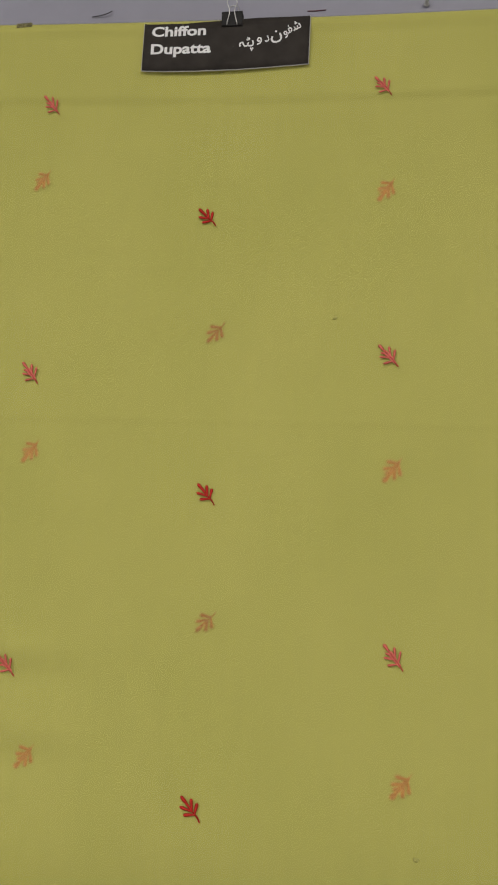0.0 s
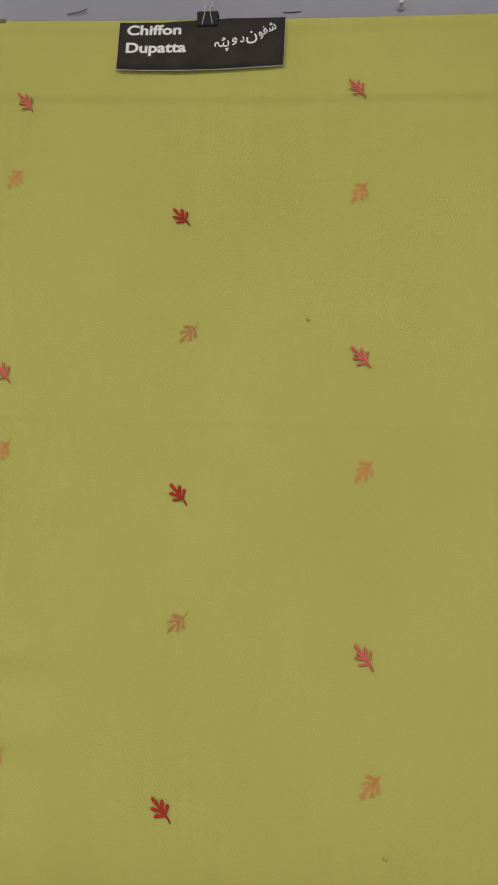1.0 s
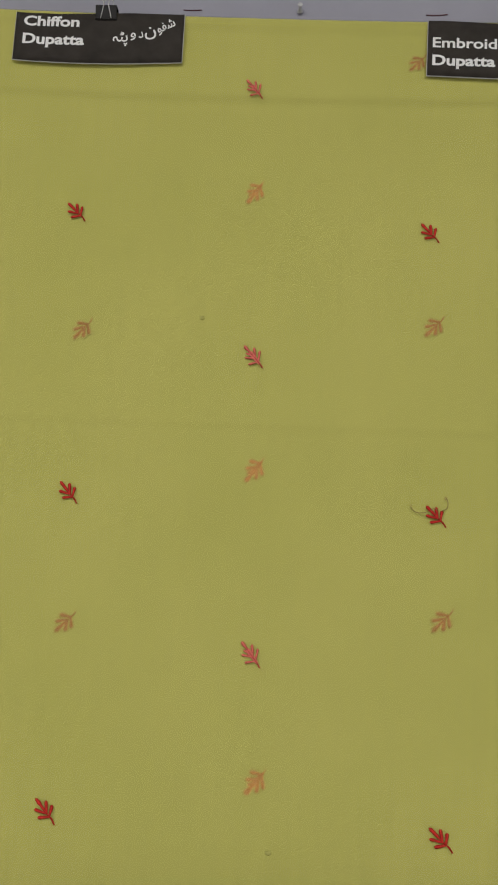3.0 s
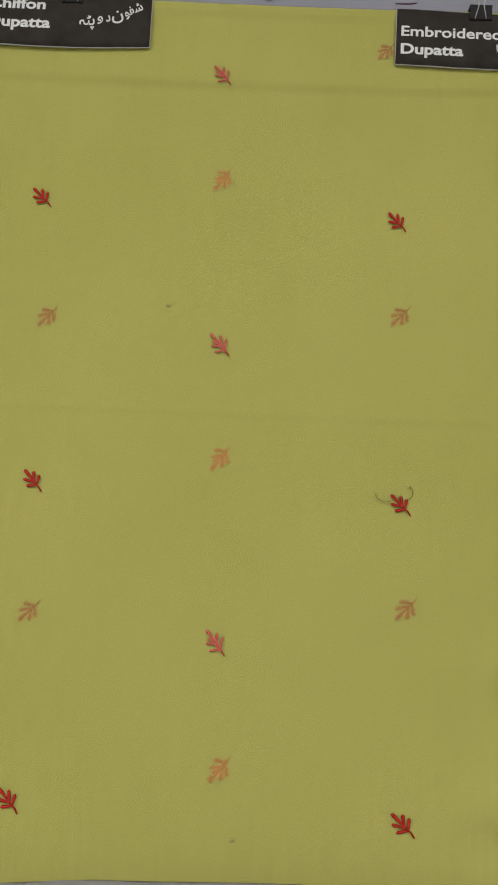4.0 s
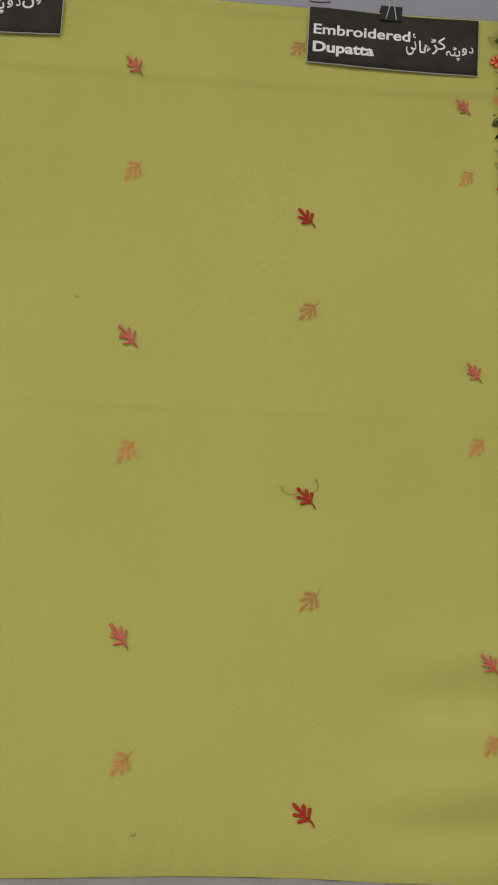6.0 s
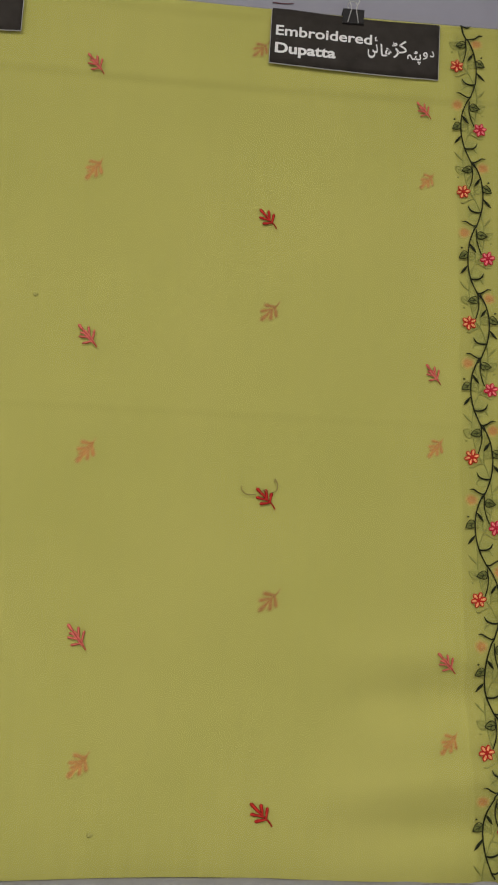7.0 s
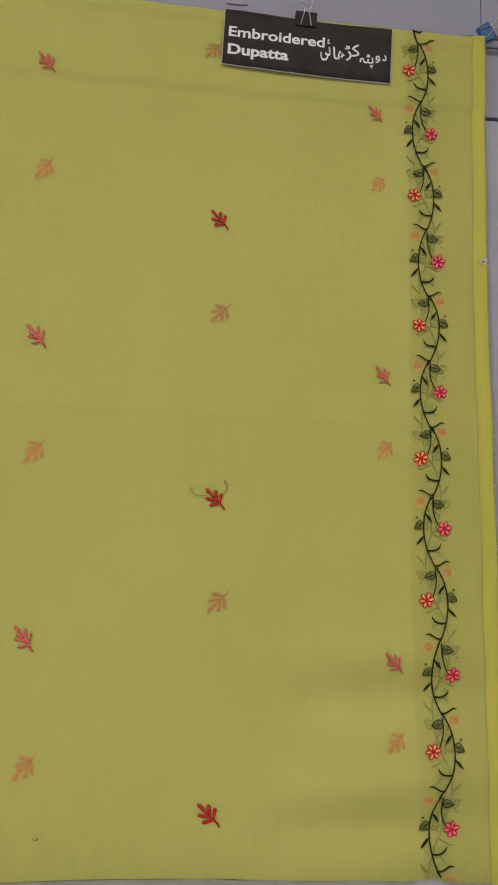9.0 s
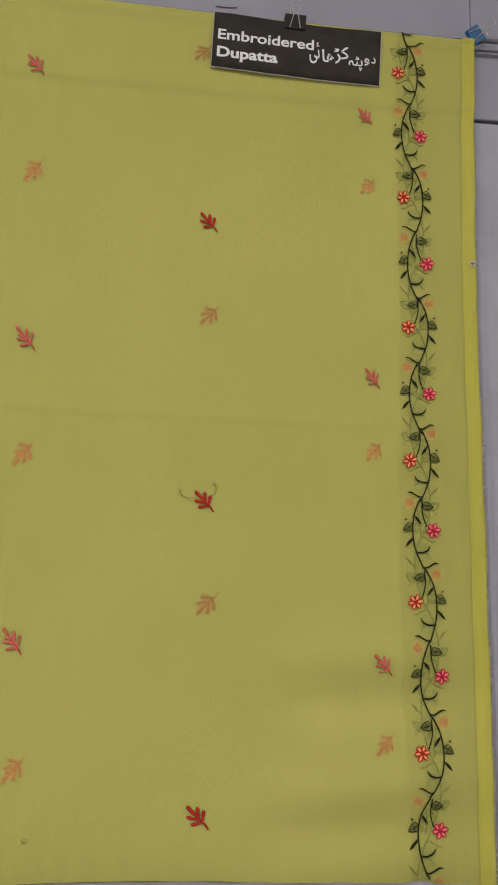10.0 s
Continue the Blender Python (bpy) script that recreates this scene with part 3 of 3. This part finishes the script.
        # Soft dark surround of the rear vine, painted as flat olive patches.
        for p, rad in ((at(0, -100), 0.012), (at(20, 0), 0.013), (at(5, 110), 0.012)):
            stitch("blur_tier", blob(bmesh.new(), p, rad, 0.00005), M_HALO_VINE, stalk or dupatta, "", tuple(p))
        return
    rim, petals = bmesh.new(), bmesh.new()
    turn = rng.uniform(-0.2, 0.2) + 0.3
    for k in range(6):
        a = turn + k * math.pi / 3
        d = Vector((math.cos(a), math.sin(a)))
        reach = 37 * V * size * rng.uniform(0.95, 1.05)
        lobe(rim, c + d * reach, c + d * 4 * V, 23 * V * size, 0.0003, 0.0004, 0.5)
        lobe(petals, c + d * reach * 0.89, c + d * 11 * V, 13 * V * size, 0.0005, 0.0005, 0.5)
    heart = lobe(bmesh.new(), c + Vector((-8 * V, 0)), c + Vector((8 * V, 0)), 11 * V, 0.0012, 0.0004, 0.5)
    flower = stitch("flower", rim, edge, dupatta, ("scarlet edged peach" if warm else "crimson edged pink") + " six petal flower" + tag, (c.x, c.y))
    if flower:
        stitch("petals", petals, fill, flower, "", (c.x, c.y))
        stitch("flower_heart", heart, edge, flower, "", (c.x, c.y))


for i in range(0, 12):
    vine_unit(i)
for i in range(0, 13):
    vine_unit(i, True)
# upper end of the vine, cut by the fold
bm = line(bmesh.new(), [(0.4385, 1.9135), (0.4402, 1.9075), (0.4435, 1.900), (0.4462, 1.8950)], 8 * V, 0.0007, 0.0005, False)
on_cloth("vine_stem", bm, M_VINE, dupatta, "dark green stitched vine stem", False, (0.4402, 1.9075))
bm = line(bmesh.new(), [(0.437, 1.9125), (0.442, 1.9112), (0.4465, 1.9105), (0.4505, 1.9128)], 7 * V, 0.0007, 0.0005)
on_cloth("tendril", bm, M_VINE, dupatta, "dark green curled tendril", False, (0.4402, 1.9075))
bm = line(bmesh.new(), [(0.466, 1.902), (0.461, 1.9018), (0.4555, 1.8978), (0.4475, 1.8968)], 8 * V, 0.0007, 0.0005)
on_cloth("tendril", bm, M_VINE, dupatta, "dark green curled tendril", False, (0.4555, 1.8978))


# ---------------------------------------------------------------- signs
def lettering(body, size, heavy=0.0, shear=0.0):
    """Flat letters of the built-in font as a bmesh in the x-z plane, left foot at the origin."""
    cu = bpy.data.curves.new("letters", "FONT")
    cu.body, cu.size, cu.offset, cu.shear = body, size, heavy, shear
    cu.resolution_u = 4
    ob = new("letters", cu)
    bpy.context.view_layer.update()
    mesh = bpy.data.meshes.new_from_object(ob.evaluated_get(bpy.context.evaluated_depsgraph_get()))
    bm = bmesh.new()
    bm.from_mesh(mesh)
    bpy.data.objects.remove(ob)
    bpy.data.curves.remove(cu)
    bpy.data.meshes.remove(mesh)
    for v in bm.verts:
        v.co = Vector((v.co.x, 0, v.co.y))
    return bm


def sign(left, right, top, bottom, tilt, curl, sag, words, label):
    """A black card with a thin white rim; words: (name, text, x, z, width, height, turn, weight) from its upper left corner."""
    w, h = right - left, top - bottom
    card = thing("sign", left, -0.0022, top, label, "sign", "signs clipped on the cloth")
    card.matrix_world = pose(left, -0.0022, top, 0, math.degrees(tilt), 0)

    def bend(x, z):
        return -curl * math.sin(math.pi * x / w) * (-z / h) - 0.0006 * math.sin(5 * x / w + 1) * (-z / h) - 0.0004

    def drop(x, z):
        return -sag * (0.0018 - 0.0027 * z / h) * math.sin(math.pi * max(0.0, min(1.0, x / w)) ** 0.75)

    def sheet_of(x0, x1, z0, z1, front, thick, ragged):
        bm = bmesh.new()
        n = 40
        cols = []
        for k in range(n + 1):
            x = x0 + (x1 - x0) * k / n
            lo = z0 - ragged * (0.0012 * math.sin(math.pi * x / w) + 0.0004 * noise.noise((x * 60, left * 9, 0)))
            hi = z1 - ragged * 0.0010 * (math.sin(2.2 * math.pi * x / w + left * 20) + 0.6 * noise.noise((x * 45, left * 3, 5)))
            col = []
            for m in range(7):
                z = lo + (hi - lo) * m / 6
                col.append(bm.verts.new((x, bend(x, z) - front, z + drop(x, z))))
            for m in range(6, -1, -1):
                z = lo + (hi - lo) * m / 6
                col.append(bm.verts.new((x, bend(x, z) - front + thick, z + drop(x, z))))
            cols.append(col)
        for a, b in zip(cols, cols[1:]):
            for m in range(14):
                bm.faces.new((a[m], b[m], b[(m + 1) % 14], a[(m + 1) % 14]))
        bm.faces.new(cols[0])
        bm.faces.new(cols[-1][::-1])
        bmesh.ops.recalc_face_normals(bm, faces=bm.faces)
        return bm

    part("paper", sheet_of(0, w, -h, 0, 0.0, 0.0005, 1.0), M_PAPER, card, "white paper rim")
    part("black_print", sheet_of(0.0007, w - 0.0008, -h + 0.0009, -0.0002, 0.0003, 0.0002, 1.0), M_CARD, card)
    for name, text, x, z, width, height, turn, heavy in words:
        bm = lettering(text, 1.0, heavy)
        lo = [min(v.co[i] for v in bm.verts) for i in range(3)]
        hi = [max(v.co[i] for v in bm.verts) for i in range(3)]
        sx, sz = width / (hi[0] - lo[0]), height / (hi[2] - lo[2])
        ca, sa = math.cos(turn), math.sin(turn)
        for v in bm.verts:
            a, b = (v.co.x - lo[0]) * sx, (v.co.z - lo[2]) * sz
            px, pz = x + a * ca - b * sa, -z + a * sa + b * ca
            v.co = Vector((px, bend(px, pz) - 0.0006, pz + drop(px, pz)))
        part(name, bm, M_INK, card, "white printed lettering", smooth=False)
    return card


sign(-0.3049, -0.0932, 1.9362, 1.8716, 0.0285, 0.0012, 0.7, [
    ("english_line", "Chiffon", 0.0110, 0.0183, 0.0700, 0.0136, 0.0, 0.030),
    ("english_line", "Dupatta", 0.0112, 0.0463, 0.0775, 0.0182, 0.0, 0.030),
    ("urdu_word", "\uFBA7\uFB69\uFB58", 0.1240, 0.0425, 0.0185, 0.0190, 0.0, 0.012),
    ("urdu_word", "\uFEED", 0.1462, 0.0352, 0.0068, 0.0100, 0.1, 0.012),
    ("urdu_word", "\uFEA9", 0.1560, 0.0318, 0.0054, 0.0085, 0.0, 0.012),
    ("urdu_word", "\uFEE5", 0.1640, 0.0345, 0.0140, 0.0165, 0.1, 0.012),
    ("urdu_word", "\uFEEE\uFED4\uFEB7", 0.1815, 0.0290, 0.0235, 0.0150, 0.44, 0.012),
], "black paper sign with white English and Urdu print")
sign(0.2022, 0.4120, 1.9178, 1.8462, 0.038, 0.001, 0.15, [
    ("english_line", "Embroidered", 0.0065, 0.0345, 0.1185, 0.0134, 0.0, 0.019),
    ("english_line", "Dupatta", 0.0065, 0.0618, 0.0745, 0.0180, 0.0, 0.030),
    ("urdu_word", "\uFBFD\uFE8B", 0.1210, 0.0520, 0.0135, 0.0280, 0.10, 0.012),
    ("urdu_word", "\uFE8E\uFBAC", 0.1365, 0.0480, 0.0150, 0.0165, 0.05, 0.012),
    ("urdu_word", "\uFB8D\uFB90", 0.1525, 0.0485, 0.0200, 0.0205, 0.22, 0.012),
    ("urdu_word", "\uFBA7\uFB69\uFB58", 0.1695, 0.0540, 0.0175, 0.0185, 0.0, 0.012),
    ("urdu_word", "\uFEED", 0.1895, 0.0465, 0.0064, 0.0098, 0.1, 0.012),
    ("urdu_word", "\uFEA9", 0.1980, 0.0425, 0.0053, 0.0082, 0.0, 0.012),
], "black paper sign with white English and Urdu print")


# ---------------------------------------------------------------- binder clips
def binder_clip(name, m, body_mat, label, handle_turn, width=0.0262, height=0.0168, group="binder clips"):
    """A folded sheet steel clip with two wire handles; local z up, y away from the viewer, the jaw at z = 0."""
    clip = thing(name, 0, 0, 0, label, "binder clip", group)
    bm = bmesh.new()
    prof = [(-0.0010, 0.0), (-0.0016, -0.0002), (-0.0058, height * 0.93), (-0.0050, height), (0.0050, height), (0.0058, height * 0.93), (0.0016, -0.0002), (0.0010, 0.0),
            (0.0050, height * 0.91), (-0.0050, height * 0.91)]
    ends = [[bm.verts.new((x, y, z)) for y, z in prof] for x in (-width / 2, width / 2)]
    n = len(prof)
    for k in range(n):
        bm.faces.new((ends[0][k], ends[0][(k + 1) % n], ends[1][(k + 1) % n], ends[1][k]))
    bm.faces.new(ends[0][::-1])
    bm.faces.new(ends[1])
    bmesh.ops.recalc_face_normals(bm, faces=bm.faces)
    part("body", bm, body_mat, clip, smooth=False)
    for y in (-0.0017, 0.0017):
        part("jaw_roll", tube(bmesh.new(), [(-width / 2, y, 0), (width / 2, y, 0)], 0.0012, 8), body_mat, clip)
    for sign_y, turn in ((-1, handle_turn[0]), (1, handle_turn[1])):
        ca, sa = math.cos(turn), math.sin(turn)
        flat = [(-0.0066, 0.0), (-0.0050, 0.007), (-0.0030, 0.0165), (-0.0050, 0.0225), (-0.0062, 0.027), (-0.0038, 0.0315), (0.0, 0.0325),
                (0.0038, 0.0315), (0.0062, 0.027), (0.0050, 0.0225), (0.0030, 0.0165), (0.0050, 0.007), (0.0066, 0.0)]
        pts = [(x, sign_y * 0.0026 + (sign_y * sa) * l, 0.0005 + ca * l) for x, l in flat]
        part("handle", tube(bmesh.new(), glide(pts, 4), 0.00062, 7), M_STEEL, clip, "bent nickel wire handle")
    clip.matrix_world = m
    return clip


binder_clip("binder_clip", pose(-0.1915, -0.002, 1.9238, 0, 1.7, 0), M_BLACK, "black binder clip with wire handles gripping a sign", (0.22, 0.1))
binder_clip("binder_clip", pose(0.3020, -0.002, 1.9045, 0, 1.5, 0), M_BLACK, "black binder clip with wire handles gripping a sign", (0.22, 0.02))
binder_clip("binder_clip", pose(0.5295, 0.004, 1.9185, 0, 58, 0), M_BLUE, "blue binder clip with wire handles at the cloth corner", (0.35, 0.25), 0.021, 0.015)

# ---------------------------------------------------------------- pins, wires and small marks
pin = thing("push_pin", 0.0478, 0.022, 1.9500, "small bright nickel push pin in the slat wall", "push pin")
part("needle", tube(bmesh.new(), [(0, 0.008, 0), (0, -0.004, 0)], 0.0007, 6), M_STEEL, pin)
part("head", tube(bmesh.new(), [(0, -0.001, 0), (0, -0.002, 0.0004), (0, -0.007, 0.002), (0, -0.009, 0.003), (0, -0.0105, 0.0034)], [0.0040, 0.0034, 0.0020, 0.0034, 0.0030], 12), M_PIN, pin)

for name, mat, label, pts, r in (
        ("wire_hook", M_DARKWIRE, "thin dark bent wire on the slat wall", [(-0.3845, 0.0205, 1.9707), (-0.3733, 0.0195, 1.9710), (-0.3631, 0.0185, 1.9724), (-0.3565, 0.018, 1.9750)], 0.0006),
        ("wire_pin", M_MAROON, "thin maroon wire pin on the slat wall", [(-0.0995, 0.0214, 1.9547), (-0.0898, 0.0212, 1.9540), (-0.0877, 0.0212, 1.9540), (-0.0760, 0.0214, 1.9544)], 0.0006),
        ("wire_pin", M_MAROON, "thin maroon wire pin on the slat wall", [(0.2050, 0.0214, 1.9444), (0.2162, 0.0212, 1.9438), (0.2244, 0.0212, 1.9440), (0.2315, 0.0214, 1.9450)], 0.0006)):
    part_bm = tube(bmesh.new(), glide(pts, 6), r, 7)
    tagged(part(name, part_bm, mat), label, "wire")

tape = bmesh.new()
box(tape, -0.479, -0.4575, -0.0015, 0.0, 1.9465, 1.9525, 0.0004)
for k in range(6):
    box(tape, -0.4782 + k * 0.0036, -0.4768 + k * 0.0036, -0.0022, -0.001, 1.9467, 1.9523)
tagged(part("hair_comb_clip", tape, M_TAPE), "small ribbed olive clip on the cloth fold", "clip")

snap = thing("safety_pin", 0.5240, cloth_y(0.526, 1.617) - 0.003, 1.617, "small nickel safety pin in the side hem", "safety pin")
part("coil", tube(bmesh.new(), [(0.0035 * math.cos(a / 3), 0.0006 * math.sin(a), 0.0028 * math.sin(a / 3)) for a in range(0, 20)], 0.0007, 6), M_PIN, snap)
part("clasp", box(bmesh.new(), 0.001, 0.0058, -0.0014, 0.001, 0.0005, 0.0045, 0.0008), M_PIN, snap)

# ---------------------------------------------------------------- white cloth hanging beside, counter below
drape = bmesh.new()
rows = []
for i in range(81):
    x = 0.520 + 0.27 * i / 80
    col = []
    for j in range(41):
        z = 0.86 + (slot_z(0.57) - 0.006 - 0.86) * j / 40
        s = 1 - j / 40
        xx = x + 0.02 * s * s - 0.004
        fold = 0.007 * s ** 0.5 * math.sin((x - 0.543) * 260 + 0.9) + 0.003 * s * math.sin((x - 0.5) * 61 + z * 3)
        col.append((xx, 0.0135 - fold * 0.60 + 0.003, z))
    rows.append(col)
front = [[drape.verts.new(p) for p in c] for c in rows]
rear = [[drape.verts.new((p[0], p[1] + 0.001, p[2])) for p in c] for c in rows]
for a, b in zip(front, front[1:]):
    for k in range(40):
        drape.faces.new((a[k], b[k], b[k + 1], a[k + 1]))
for a, b in zip(rear, rear[1:]):
    for k in range(40):
        drape.faces.new((a[k], a[k + 1], b[k + 1], b[k]))
for k in range(40):
    drape.faces.new((front[0][k], front[0][k + 1], rear[0][k + 1], rear[0][k]))
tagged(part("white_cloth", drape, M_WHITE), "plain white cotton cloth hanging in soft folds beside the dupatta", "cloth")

counter = thing("counter", 0, 0, 0, "white counter below the hanging dupatta", "counter")
part("body", box(bmesh.new(), -1.6, 1.6, -0.12, 0.02, 0.0, 0.86, 0.004), M_WALL, counter)
part("top", box(bmesh.new(), -1.62, 1.62, -0.14, 0.02, 0.86, 0.895, 0.006), M_WALL, counter)

bundle = bmesh.new()
bmesh.ops.create_grid(bundle, x_segments=200, y_segments=24, size=1.0)
for v in bundle.verts:
    u, w = v.co.x, v.co.y
    x, a = u * 1.3, math.pi * (w + 1) / 2
    ridge_top = hem_z(x) - 0.8955 + 0.0008 + 0.0015 * noise.noise((x * 23, 7, 0))
    lump = 0.017 * math.exp(-((x - 0.443) / 0.028) ** 4) * math.exp(-((w + 0.3) / 0.35) ** 2)
    v.co = Vector((x, -0.018 - 0.037 * math.cos(a) + 0.002 * noise.noise((x * 30, a * 2, 3)), 0.8955 + ridge_top * math.sin(a) ** 0.35 + lump))
bmesh.ops.recalc_face_normals(bundle, faces=bundle.faces)
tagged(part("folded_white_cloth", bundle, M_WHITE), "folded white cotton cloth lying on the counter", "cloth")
